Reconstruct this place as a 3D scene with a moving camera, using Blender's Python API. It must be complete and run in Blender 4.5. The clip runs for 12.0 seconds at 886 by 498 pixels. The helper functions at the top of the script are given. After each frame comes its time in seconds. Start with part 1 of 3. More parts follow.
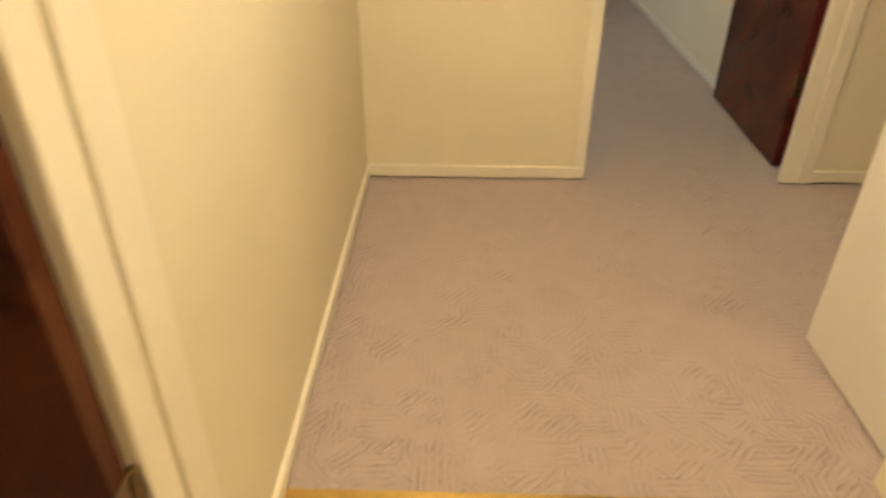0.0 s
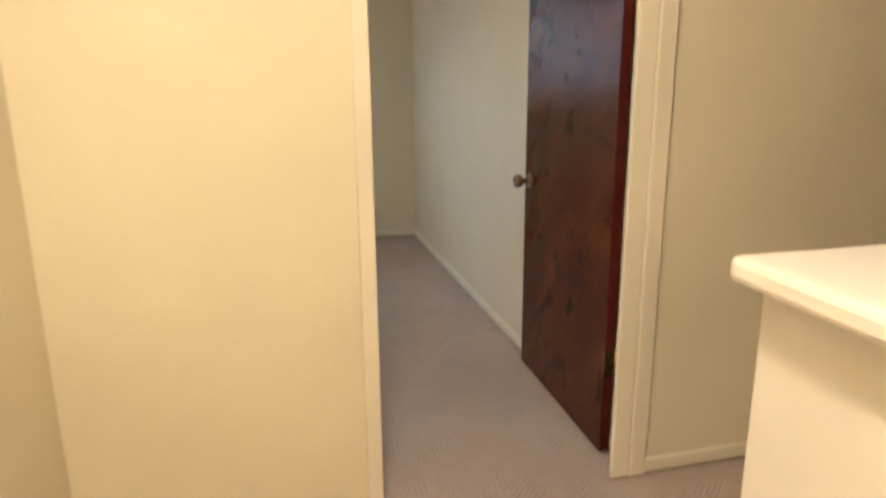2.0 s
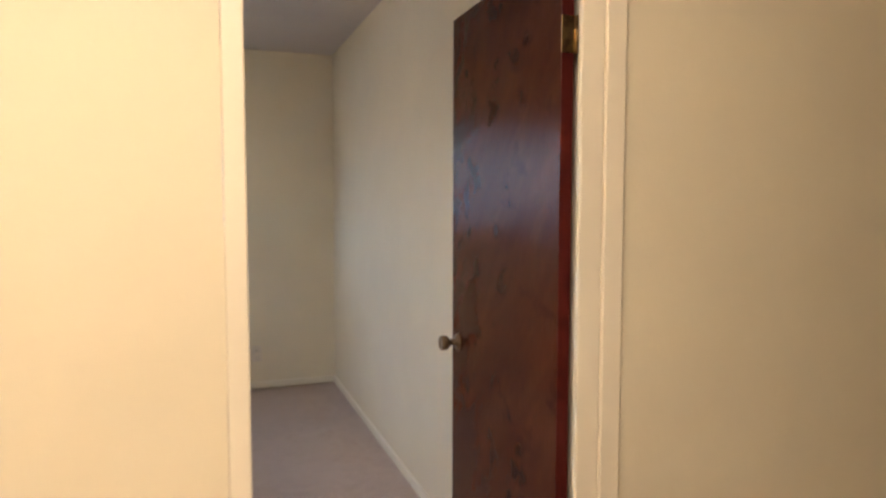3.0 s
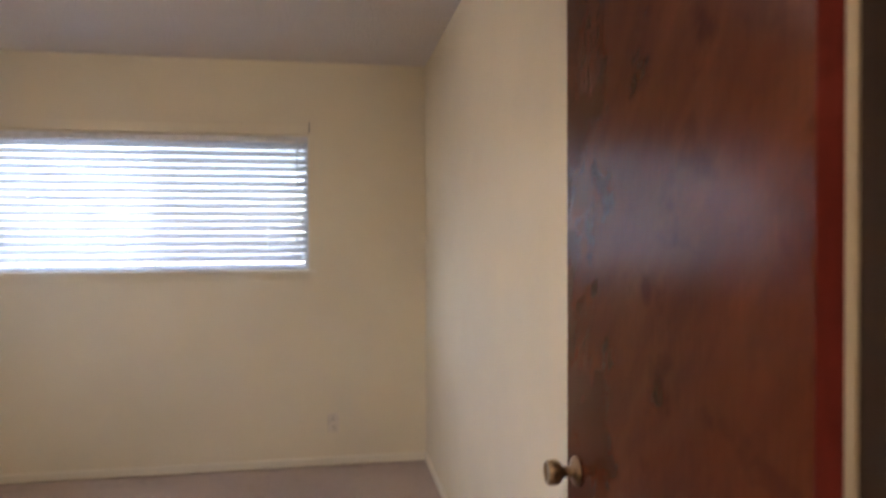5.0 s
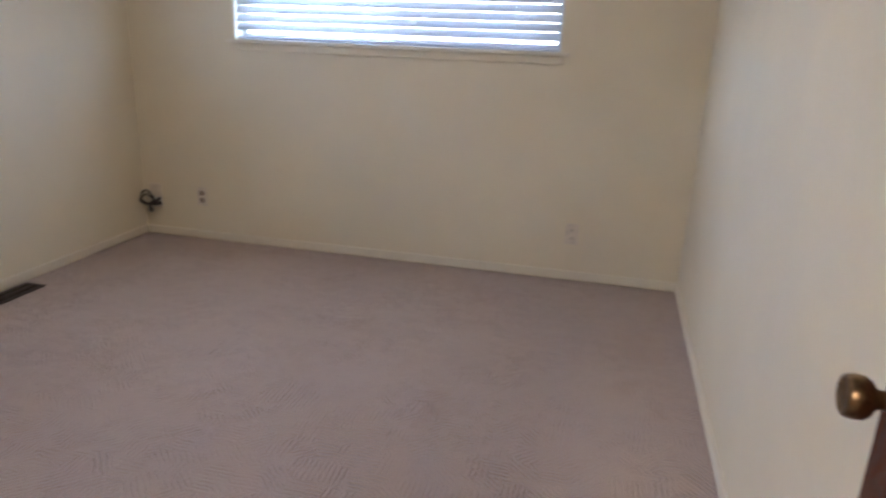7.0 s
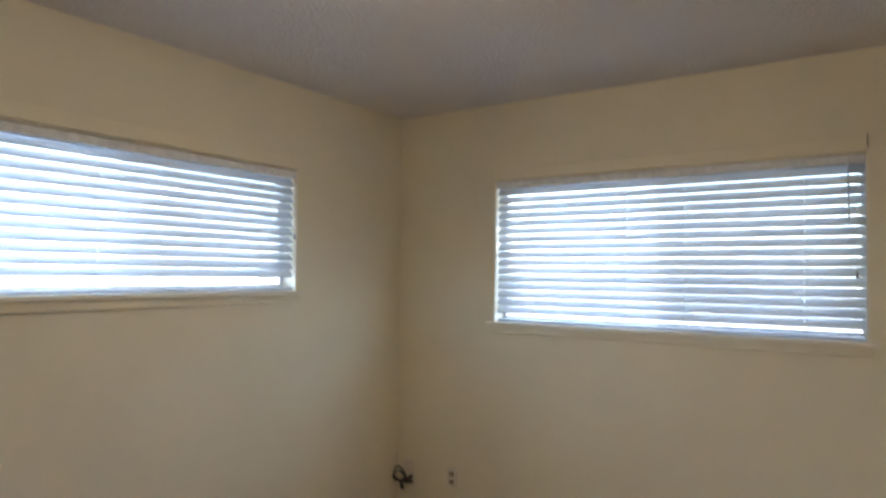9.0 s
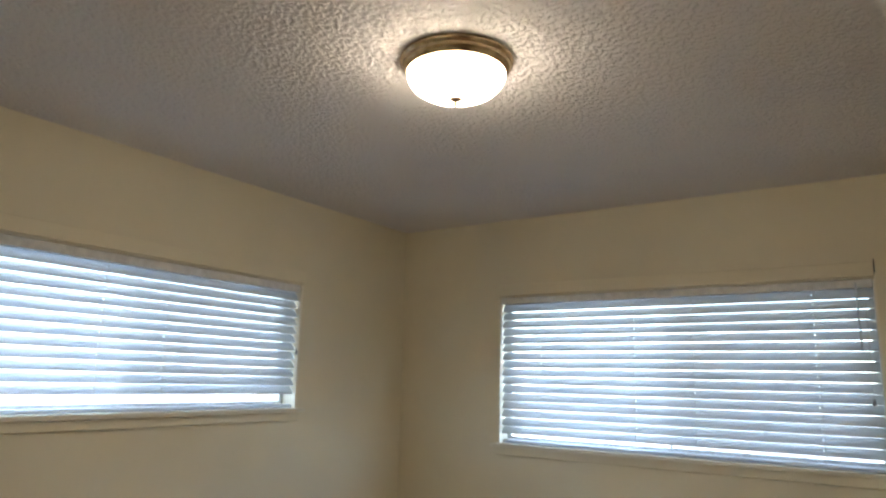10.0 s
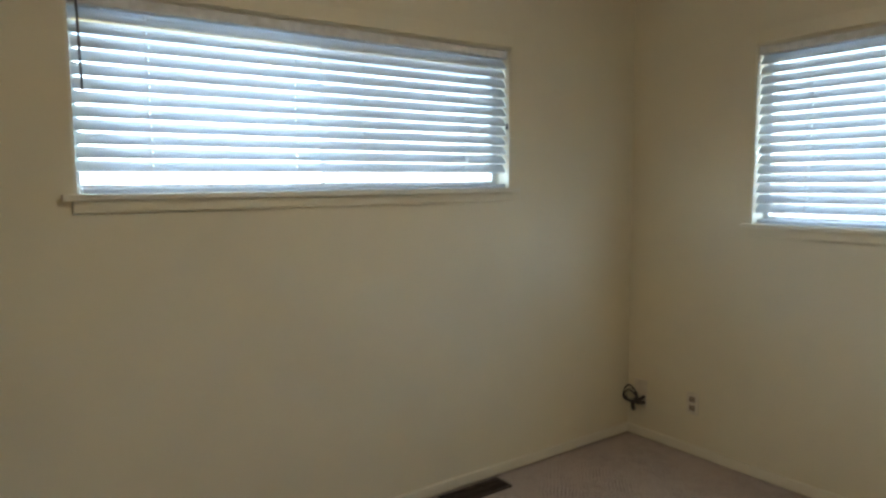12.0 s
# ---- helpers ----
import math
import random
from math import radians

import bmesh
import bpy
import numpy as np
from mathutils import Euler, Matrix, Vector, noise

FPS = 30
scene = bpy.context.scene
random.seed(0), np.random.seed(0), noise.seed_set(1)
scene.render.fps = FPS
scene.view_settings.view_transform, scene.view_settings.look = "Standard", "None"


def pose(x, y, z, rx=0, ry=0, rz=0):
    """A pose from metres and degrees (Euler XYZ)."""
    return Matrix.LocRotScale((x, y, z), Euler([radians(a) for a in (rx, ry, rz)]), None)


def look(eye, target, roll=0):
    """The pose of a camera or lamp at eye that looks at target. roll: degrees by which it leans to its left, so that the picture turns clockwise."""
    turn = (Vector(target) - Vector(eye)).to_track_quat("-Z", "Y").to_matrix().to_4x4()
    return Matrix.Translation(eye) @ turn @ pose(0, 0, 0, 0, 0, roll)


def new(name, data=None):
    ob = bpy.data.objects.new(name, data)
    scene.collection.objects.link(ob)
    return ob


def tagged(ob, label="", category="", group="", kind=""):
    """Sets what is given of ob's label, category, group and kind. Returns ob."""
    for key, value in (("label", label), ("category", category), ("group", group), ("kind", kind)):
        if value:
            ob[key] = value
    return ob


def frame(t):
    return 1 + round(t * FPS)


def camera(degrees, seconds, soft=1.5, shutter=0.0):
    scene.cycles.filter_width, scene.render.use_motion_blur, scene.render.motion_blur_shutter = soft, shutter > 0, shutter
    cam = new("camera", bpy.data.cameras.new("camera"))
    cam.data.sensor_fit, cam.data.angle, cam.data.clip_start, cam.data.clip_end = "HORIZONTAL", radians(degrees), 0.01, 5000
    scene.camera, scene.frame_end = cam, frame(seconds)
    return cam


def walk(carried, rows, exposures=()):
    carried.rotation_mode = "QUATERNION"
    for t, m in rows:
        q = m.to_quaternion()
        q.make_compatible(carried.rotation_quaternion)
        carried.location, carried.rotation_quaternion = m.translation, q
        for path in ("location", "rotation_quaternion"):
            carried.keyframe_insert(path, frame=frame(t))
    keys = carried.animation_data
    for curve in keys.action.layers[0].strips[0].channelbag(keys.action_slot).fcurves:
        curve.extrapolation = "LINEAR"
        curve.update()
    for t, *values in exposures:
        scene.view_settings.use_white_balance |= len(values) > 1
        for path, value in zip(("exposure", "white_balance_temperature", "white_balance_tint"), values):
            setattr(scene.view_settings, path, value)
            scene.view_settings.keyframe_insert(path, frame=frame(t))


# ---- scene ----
cam = camera(66.3, 12.0, soft=2.4, shutter=0.5)
PATH = [
    (0, (-0.491, -2.415, 1.185), (-0.532, -0.723, 0.121), 0.3),
    (0.5, (-0.393, -2.3, 1.192), (-0.256, -0.572, 0.194), 1.2),
    (1, (-0.313, -2.167, 1.204), (-0.145, -0.403, 0.277), 2.3),
    (1.5, (-0.278, -1.983, 1.251), (0.037, -0.123, 0.589), 1.2),
    (2, (-0.253, -1.802, 1.297), (0.21, 0.08, 0.8), -0.4),
    (2.5, (-0.163, -1.605, 1.334), (0.378, 0.298, 1.032), -1.4),
    (3, (-0.088, -1.411, 1.379), (0.583, 0.468, 1.236), 0.1),
    (3.2, (-0.054, -1.327, 1.372), (0.632, 0.549, 1.276), 0.2),
    (4.8, (0.226, -0.632, 1.389), (0.616, 1.329, 1.433), -0.2),
    (5, (0.262, -0.524, 1.368), (0.591, 1.449, 1.342), -0.2),
    (5.5, (0.275, -0.346, 1.324), (0.543, 1.621, 1.084), -1.0),
    (6, (0.402, -0.153, 1.29), (0.452, 1.813, 0.925), 4.1),
    (6.5, (0.418, -0.066, 1.275), (0.221, 1.852, 0.743), 1.5),
    (7, (0.423, 0.07, 1.254), (-0.021, 1.925, 0.654), 2.1),
    (7.2, (0.431, 0.11, 1.25), (-0.11, 1.939, 0.647), 1.1),
    (8.8, (0.263, 0.287, 1.449), (-0.836, 1.958, 1.432), 0.8),
    (9, (0.281, 0.279, 1.461), (-0.852, 1.926, 1.536), 0.6),
    (9.5, (0.221, 0.25, 1.491), (-0.91, 1.884, 1.715), 0.7),
    (10, (0.23, 0.269, 1.524), (-0.878, 1.89, 1.904), 1.4),
    (10.5, (0.227, 0.293, 1.476), (-1.078, 1.786, 1.735), 1.1),
    (11, (0.14, 0.389, 1.457), (-1.353, 1.719, 1.5), -0.1),
    (11.5, (0.104, 0.538, 1.449), (-1.476, 1.761, 1.361), 0.1),
    (12, (0.043, 0.663, 1.394), (-1.576, 1.821, 1.2), -0.5),
]
EXPOSURES = [(0, 3.56, 6750, 6), (1.5, 3.72, 6450, 8), (3, 3.8, 5950, 18), (5, 3.88, 6400, 24), (7.2, 3.96, 5600, 20), (9, 3.65, 6100, 13), (12, 3.37, 6300, 5)]
walk(cam, [(t, look(eye, target, roll)) for t, eye, target, roll in PATH], EXPOSURES)


# ---- world, sun, lamps ----
world = bpy.data.worlds.new("world")
scene.world = world
world.use_nodes = True
wn = world.node_tree.nodes
sky = wn.new("ShaderNodeTexSky")
sky.sky_type = "NISHITA"
sky.sun_disc = False
sky.sun_elevation = radians(48)
sky.sun_rotation = radians(150)
wn["Background"].inputs["Strength"].default_value = 0.15
world.node_tree.links.new(sky.outputs["Color"], wn["Background"].inputs["Color"])
sun_data = bpy.data.lights.new("sun", "SUN")
sun_data.energy, sun_data.angle, sun_data.color = 3.0, radians(0.5), (1.0, 0.95, 0.88)
sun = new("sun", sun_data)
sun.matrix_world = look((4, -8, 11), (0, 0, 0))



def window_light(at, target, width, height, watts):
    """The bright sky outside a window, as an area lamp beyond the pane."""
    d = bpy.data.lights.new("window_skylight", "AREA")
    d.shape, d.size, d.size_y = "RECTANGLE", width, height
    d.energy, d.color = watts, (0.62, 0.80, 1.0)
    new("window_skylight", d).matrix_world = look(at, target)


window_light((-0.766, 3.93, 1.50), (-0.766, 2.0, 1.58), 1.80, 0.66, 1.35)
window_light((-2.65, 1.866, 1.62), (-1.0, 1.866, 1.68), 1.78, 0.54, 1.95)
HALL_LAMP = 15.0        # emission of the hall lamp's glass
ROOM_LAMP = 3.8        # emission of the bedroom lamp's glass

# ---- plan, metres ----
CEIL = 2.44
XL, XR, YF = -2.355, 0.847, 3.638       # bedroom: left, right, far wall
YD = 0.125                              # bedroom side of the door wall
XH = -0.847                             # hall, left wall
DOOR_H = 2.045


# ---- materials ----
def nodes_of(name):
    m = bpy.data.materials.new(name)
    m.use_nodes = True
    t = m.node_tree
    return m, t.nodes, t.links, t.nodes["Principled BSDF"]


def mapped(n, l, scale=(1, 1, 1)):
    c = n.new("ShaderNodeTexCoord")
    g = n.new("ShaderNodeMapping")
    g.inputs["Scale"].default_value = scale
    l.new(c.outputs["Object"], g.inputs["Vector"])
    return g.outputs["Vector"]


def noise_at(n, l, vec, scale, detail=3.0, rough=0.55, distort=0.0):
    x = n.new("ShaderNodeTexNoise")
    x.inputs["Scale"].default_value = scale
    x.inputs["Detail"].default_value = detail
    x.inputs["Roughness"].default_value = rough
    x.inputs["Distortion"].default_value = distort
    l.new(vec, x.inputs["Vector"])
    return x.outputs["Fac"]


def ramp(n, l, fac, stops):
    r = n.new("ShaderNodeValToRGB")
    e = r.color_ramp.elements
    while len(e) < len(stops):
        e.new(0.5)
    for k, (p, c) in zip(e, stops):
        k.position, k.color = p, (*c, 1)
    l.new(fac, r.inputs["Fac"])
    return r.outputs["Color"]


def bump(n, l, height, strength, dist, base=None):
    b = n.new("ShaderNodeBump")
    b.inputs["Strength"].default_value = strength
    b.inputs["Distance"].default_value = dist
    l.new(height, b.inputs["Height"])
    if base is not None:
        l.new(base, b.inputs["Normal"])
    return b.outputs["Normal"]


def maths(n, l, op, a, b=None):
    m = n.new("ShaderNodeMath")
    m.operation = op
    for i, v in enumerate((a, b)):
        if v is None:
            continue
        if isinstance(v, (int, float)):
            m.inputs[i].default_value = v
        else:
            l.new(v, m.inputs[i])
    return m.outputs[0]


def paint(name, c, rough=0.55, vary=0.06, texture=0.15, tex_scale=90, spec=0.3):
    """Painted plaster or woodwork: a faint mottling, roller texture and scuffs."""
    m, n, l, p = nodes_of(name)
    v = mapped(n, l)
    big = noise_at(n, l, v, 1.3, 4)
    lo, hi = [x * (1 - vary) for x in c], [min(1, x * (1 + vary)) for x in c]
    l.new(ramp(n, l, big, [(0.3, lo), (0.7, hi)]), p.inputs["Base Color"])
    fine = noise_at(n, l, v, tex_scale, 3)
    l.new(bump(n, l, fine, texture, 0.003), p.inputs["Normal"])
    r = n.new("ShaderNodeMapRange")
    l.new(noise_at(n, l, v, 4, 3), r.inputs["Value"])
    r.inputs["To Min"].default_value, r.inputs["To Max"].default_value = rough - 0.08, rough + 0.08
    l.new(r.outputs["Result"], p.inputs["Roughness"])
    p.inputs["Specular IOR Level"].default_value = spec
    return m


def carpet_material():
    """Cut and loop pile: blocks of short parallel ribs that change direction, worn and soiled in patches."""
    m, n, l, p = nodes_of("carpet")
    v = mapped(n, l)
    warp = n.new("ShaderNodeTexNoise")
    warp.inputs["Scale"].default_value = 9
    l.new(v, warp.inputs["Vector"])
    off = n.new("ShaderNodeVectorMath")
    off.operation = "MULTIPLY_ADD"
    off.inputs[1].default_value = (0.02, 0.02, 0)
    l.new(warp.outputs["Color"], off.inputs[0])
    l.new(v, off.inputs[2])
    fine = n.new("ShaderNodeTexNoise")
    fine.inputs["Scale"].default_value = 55
    fine.inputs["Detail"].default_value = 3
    l.new(v, fine.inputs["Vector"])
    off2 = n.new("ShaderNodeVectorMath")
    off2.operation = "MULTIPLY_ADD"
    off2.inputs[1].default_value = (0.013, 0.013, 0)
    l.new(fine.outputs["Color"], off2.inputs[0])
    l.new(off.outputs[0], off2.inputs[2])
    w = off2.outputs[0]
    cell = n.new("ShaderNodeTexVoronoi")
    cell.distance = "CHEBYCHEV"
    cell.inputs["Scale"].default_value = 11.5
    cell.inputs["Randomness"].default_value = 0.75
    l.new(w, cell.inputs["Vector"])
    sep = n.new("ShaderNodeSeparateColor")
    l.new(cell.outputs["Color"], sep.inputs[0])
    turn = maths(n, l, "MULTIPLY", maths(n, l, "ROUND", maths(n, l, "MULTIPLY", sep.outputs[0], 4.0)), math.pi / 4)
    xyz = n.new("ShaderNodeSeparateXYZ")
    l.new(w, xyz.inputs[0])
    along = maths(n, l, "ADD", maths(n, l, "MULTIPLY", xyz.outputs[0], maths(n, l, "COSINE", turn)),
                  maths(n, l, "MULTIPLY", xyz.outputs[1], maths(n, l, "SINE", turn)))
    rib = maths(n, l, "SINE", maths(n, l, "MULTIPLY", along, 2 * math.pi / 0.0165))
    rib = maths(n, l, "POWER", maths(n, l, "ADD", maths(n, l, "MULTIPLY", rib, 0.5), 0.5), 0.45)
    worn = n.new("ShaderNodeMapRange")
    l.new(noise_at(n, l, v, 3.2, 4, 0.65), worn.inputs["Value"])
    worn.inputs["From Min"].default_value, worn.inputs["From Max"].default_value = 0.30, 0.60
    worn.inputs["To Min"].default_value, worn.inputs["To Max"].default_value = 0.22, 1.0
    rib = maths(n, l, "MULTIPLY", rib, worn.outputs["Result"])
    flat = n.new("ShaderNodeMapRange")
    l.new(noise_at(n, l, v, 17, 2, 0.5), flat.inputs["Value"])
    flat.inputs["From Min"].default_value, flat.inputs["From Max"].default_value = 0.38, 0.54
    flat.inputs["To Min"].default_value, flat.inputs["To Max"].default_value = 0.30, 1.0
    rib = maths(n, l, "MULTIPLY", rib, flat.outputs["Result"])
    tuft = noise_at(n, l, v, 320, 2, 0.7)
    clump = noise_at(n, l, v, 70, 3, 0.6)
    h = maths(n, l, "ADD", rib, maths(n, l, "MULTIPLY", tuft, 0.5))
    nb = bump(n, l, h, 1.0, 0.007)
    l.new(bump(n, l, clump, 0.35, 0.004, nb), p.inputs["Normal"])
    base = ramp(n, l, noise_at(n, l, v, 1.7, 5, 0.6), [(0.3, (0.50, 0.395, 0.335)), (0.5, (0.525, 0.42, 0.36)), (0.72, (0.55, 0.445, 0.385))])
    soil = ramp(n, l, noise_at(n, l, v, 2.6, 3, 0.5, 0.4), [(0.22, (0.88, 0.83, 0.78)), (0.36, (1, 1, 1))])
    grain = ramp(n, l, tuft, [(0.3, (0.80, 0.80, 0.80)), (0.7, (1.1, 1.1, 1.1))])
    # Shade between the ribs, painted into the colour where the pile is low.
    groove_shade = ramp(n, l, maths(n, l, "SUBTRACT", maths(n, l, "MULTIPLY", worn.outputs["Result"], flat.outputs["Result"]), rib), [(0.25, (1, 1, 1)), (0.95, (0.66, 0.62, 0.59))])
    out = base
    for o in (soil, grain, groove_shade):
        x = n.new("ShaderNodeMix")
        x.data_type, x.blend_type = "RGBA", "MULTIPLY"
        x.inputs["Factor"].default_value = 1
        l.new(out, x.inputs["A"])
        l.new(o, x.inputs["B"])
        out = x.outputs["Result"]
    l.new(out, p.inputs["Base Color"])
    p.inputs["Roughness"].default_value = 0.95
    p.inputs["Specular IOR Level"].default_value = 0.1
    p.inputs["Sheen Weight"].default_value = 0.25
    return m


def slanted(n, l, turn, scale):
    """Coordinates turned about the door's thickness, then stretched."""
    c = n.new("ShaderNodeTexCoord")
    a = n.new("ShaderNodeMapping")
    a.inputs["Rotation"].default_value = (radians(turn), 0, 0)
    b = n.new("ShaderNodeMapping")
    b.inputs["Scale"].default_value = scale
    l.new(c.outputs["Object"], a.inputs["Vector"])
    l.new(a.outputs["Vector"], b.inputs["Vector"])
    return b.outputs["Vector"]


def wood_material(name, dark, mid, light, rough=0.3):
    """Stained rotary-cut veneer: slanting flame figure, small dark smudges, fine pores."""
    m, n, l, p = nodes_of(name)
    fig = noise_at(n, l, slanted(n, l, -40, (3, 5, 2.0)), 1.3, 4, 0.55, 0.3)
    col = ramp(n, l, fig, [(0.28, dark), (0.5, mid), (0.75, light)])
    blot = ramp(n, l, noise_at(n, l, slanted(n, l, -15, (6, 6.5, 7.5)), 1.0, 3, 0.55, 0.2), [(0.33, (0.60, 0.56, 0.58)), (0.43, (1, 1, 1))])
    streak = ramp(n, l, noise_at(n, l, slanted(n, l, -44, (9, 22, 3)), 1, 3), [(0.30, (0.92, 0.91, 0.91)), (0.66, (1.06, 1.05, 1.04))])
    pore = ramp(n, l, noise_at(n, l, mapped(n, l, (260, 260, 12)), 1, 3), [(0.35, (0.86, 0.86, 0.86)), (0.6, (1.04, 1.04, 1.04))])
    for o in (blot, streak, pore):
        x = n.new("ShaderNodeMix")
        x.data_type, x.blend_type = "RGBA", "MULTIPLY"
        x.inputs["Factor"].default_value = 1
        l.new(col, x.inputs["A"])
        l.new(o, x.inputs["B"])
        col = x.outputs["Result"]
    l.new(col, p.inputs["Base Color"])
    r = n.new("ShaderNodeMapRange")
    l.new(fig, r.inputs["Value"])
    r.inputs["To Min"].default_value, r.inputs["To Max"].default_value = rough - 0.02, rough + 0.03
    l.new(r.outputs["Result"], p.inputs["Roughness"])
    l.new(bump(n, l, noise_at(n, l, mapped(n, l, (7, 7, 7)), 1.2, 2), 0.02, 0.02), p.inputs["Normal"])
    p.inputs["Specular IOR Level"].default_value = 0.14
    p.inputs["Coat Roughness"].default_value = 0.2
    return m


def metal(name, c, rough=0.35, tarnish=0.5):
    m, n, l, p = nodes_of(name)
    f = noise_at(n, l, mapped(n, l), 45, 4)
    l.new(ramp(n, l, f, [(0.35, [x * tarnish for x in c]), (0.6, c)]), p.inputs["Base Color"])
    p.inputs["Metallic"].default_value = 1
    p.inputs["Roughness"].default_value = rough
    return m


def glow(name, c, strength):
    m, n, l, p = nodes_of(name)
    p.inputs["Base Color"].default_value = (0.9, 0.88, 0.82, 1)
    p.inputs["Roughness"].default_value = 0.25
    p.inputs["Emission Color"].default_value = (*c, 1)
    p.inputs["Emission Strength"].default_value = strength
    return m


def plain(name, c, rough=0.5):
    m, n, l, p = nodes_of(name)
    f = noise_at(n, l, mapped(n, l), 25, 3)
    l.new(ramp(n, l, f, [(0.3, [x * 0.85 for x in c]), (0.7, [min(1, x * 1.08) for x in c])]), p.inputs["Base Color"])
    p.inputs["Roughness"].default_value = rough
    return m


def ceiling_material():
    """White knock-down texture: flattened blobs of plaster."""
    m, n, l, p = nodes_of("textured_ceiling")
    v = mapped(n, l)
    a = noise_at(n, l, v, 62, 3, 0.55, 0.0)
    blob = n.new("ShaderNodeMapRange")
    blob.interpolation_type = "SMOOTHSTEP"
    l.new(a, blob.inputs["Value"])
    blob.inputs["From Min"].default_value, blob.inputs["From Max"].default_value = 0.36, 0.66
    fine = noise_at(n, l, v, 130, 3)
    h = maths(n, l, "ADD", blob.outputs["Result"], maths(n, l, "MULTIPLY", fine, 0.25))
    l.new(bump(n, l, h, 0.9, 0.0065), p.inputs["Normal"])
    l.new(ramp(n, l, noise_at(n, l, v, 1.1, 4), [(0.3, (0.76, 0.71, 0.68)), (0.7, (0.82, 0.77, 0.735))]), p.inputs["Base Color"])
    p.inputs["Roughness"].default_value = 0.85
    return m


def glass_material():
    m, n, l, p = nodes_of("window_glass")
    p.inputs["Base Color"].default_value = (0.95, 0.98, 0.98, 1)
    p.inputs["Roughness"].default_value = 0.02
    p.inputs["Transmission Weight"].default_value = 1
    p.inputs["IOR"].default_value = 1.02
    return m


def screen_material():
    """Insect mesh, too fine to tell its wires apart."""
    m, n, l, p = nodes_of("insect_screen_mesh")
    p.inputs["Base Color"].default_value = (0.42, 0.37, 0.33, 1)
    p.inputs["Roughness"].default_value = 0.7
    p.inputs["Alpha"].default_value = 0.30
    return m


def let_light_through(m, c, share):
    """Thin vinyl that lets part of the daylight through."""
    n, l = m.node_tree.nodes, m.node_tree.links
    t = n.new("ShaderNodeBsdfTranslucent")
    t.inputs["Color"].default_value = (*c, 1)
    x = n.new("ShaderNodeMixShader")
    x.inputs["Fac"].default_value = share
    l.new(n["Principled BSDF"].outputs[0], x.inputs[1])
    l.new(t.outputs[0], x.inputs[2])
    l.new(x.outputs[0], n["Material Output"].inputs["Surface"])


WALL = paint("cream_wall_paint", (0.76, 0.69, 0.52), 0.62, 0.05, 0.22, 60)
TRIM = paint("off_white_gloss_paint", (0.80, 0.74, 0.60), 0.42, 0.05, 0.06, 40, 0.45)
WHITE = paint("white_counter_paint", (0.74, 0.70, 0.63), 0.4, 0.04, 0.05, 35, 0.45)
SLAT = paint("white_slat_vinyl", (0.77, 0.79, 0.82), 0.42, 0.03, 0.04, 30, 0.4)
let_light_through(SLAT, (0.64, 0.70, 0.77), 0.29)
CEILING = ceiling_material()
CARPET = carpet_material()
DOORWOOD = wood_material("dark_stained_door_veneer", (0.064, 0.017, 0.009), (0.085, 0.024, 0.0115), (0.112, 0.036, 0.0155), 0.20)
DOOREDGE = wood_material("red_stained_edge", (0.06, 0.010, 0.008), (0.09, 0.015, 0.011), (0.11, 0.02, 0.014), 0.35)
BRASS = metal("antique_brass", (0.30, 0.21, 0.12), 0.32, 0.45)
STRIP = metal("polished_brass_strip", (0.90, 0.66, 0.26), 0.22, 0.85)
GOLD = metal("bright_brass", (0.55, 0.38, 0.17), 0.32, 0.6)
NICKEL = metal("antique_brass_ring", (0.62, 0.48, 0.30), 0.22, 0.7)
ALU = metal("window_aluminium", (0.75, 0.76, 0.78), 0.45, 0.8)
GLASS = glass_material()
SCREEN = screen_material()
PLASTIC = plain("outlet_plastic", (0.72, 0.65, 0.53), 0.35)
BROWNPLASTIC = plain("brown_socket_plastic", (0.34, 0.26, 0.20), 0.4)
DARK = plain("dark_slot", (0.03, 0.025, 0.02), 0.6)
BROWNMETAL = plain("brown_register_enamel", (0.035, 0.02, 0.014), 0.4)
CABLE = plain("black_cable_sheath", (0.03, 0.022, 0.018), 0.45)
CORD = plain("white_cord", (0.75, 0.75, 0.74), 0.7)
WANDMAT = plain("grey_wand_plastic", (0.16, 0.16, 0.17), 0.3)
# Near black: the shade of the gap behind the casing, put into the colour.
GAPSHADE = plain("jamb_gap_shade", (0.03, 0.018, 0.012), 0.7)
VINYL = plain("cream_floor_vinyl", (0.55, 0.47, 0.36), 0.45)
EARTH = plain("garden_earth", (0.25, 0.22, 0.15), 0.95)
ROOMGLASS = glow("lit_bedroom_lamp_glass", (1.0, 0.84, 0.64), ROOM_LAMP)
HALLGLASS = glow("lit_hall_lamp_glass", (1.0, 0.81, 0.58), HALL_LAMP)


# ---- mesh helpers ----
def add_box(bm, x0, x1, y0, y1, z0, z1, bevel=0.0, segs=2):
    r = bmesh.ops.create_cube(bm, size=1)
    vs = r["verts"]
    bmesh.ops.scale(bm, vec=(x1 - x0, y1 - y0, z1 - z0), verts=vs)
    bmesh.ops.translate(bm, vec=((x0 + x1) / 2, (y0 + y1) / 2, (z0 + z1) / 2), verts=vs)
    if bevel:
        es = list({e for v in vs for e in v.link_edges})
        bmesh.ops.bevel(bm, geom=es, offset=bevel, segments=segs, profile=0.5, affect="EDGES")
    return bm


def boxes(*rows, bevel=0.0):
    bm = bmesh.new()
    for r in rows:
        add_box(bm, *r, bevel=bevel)
    return bm


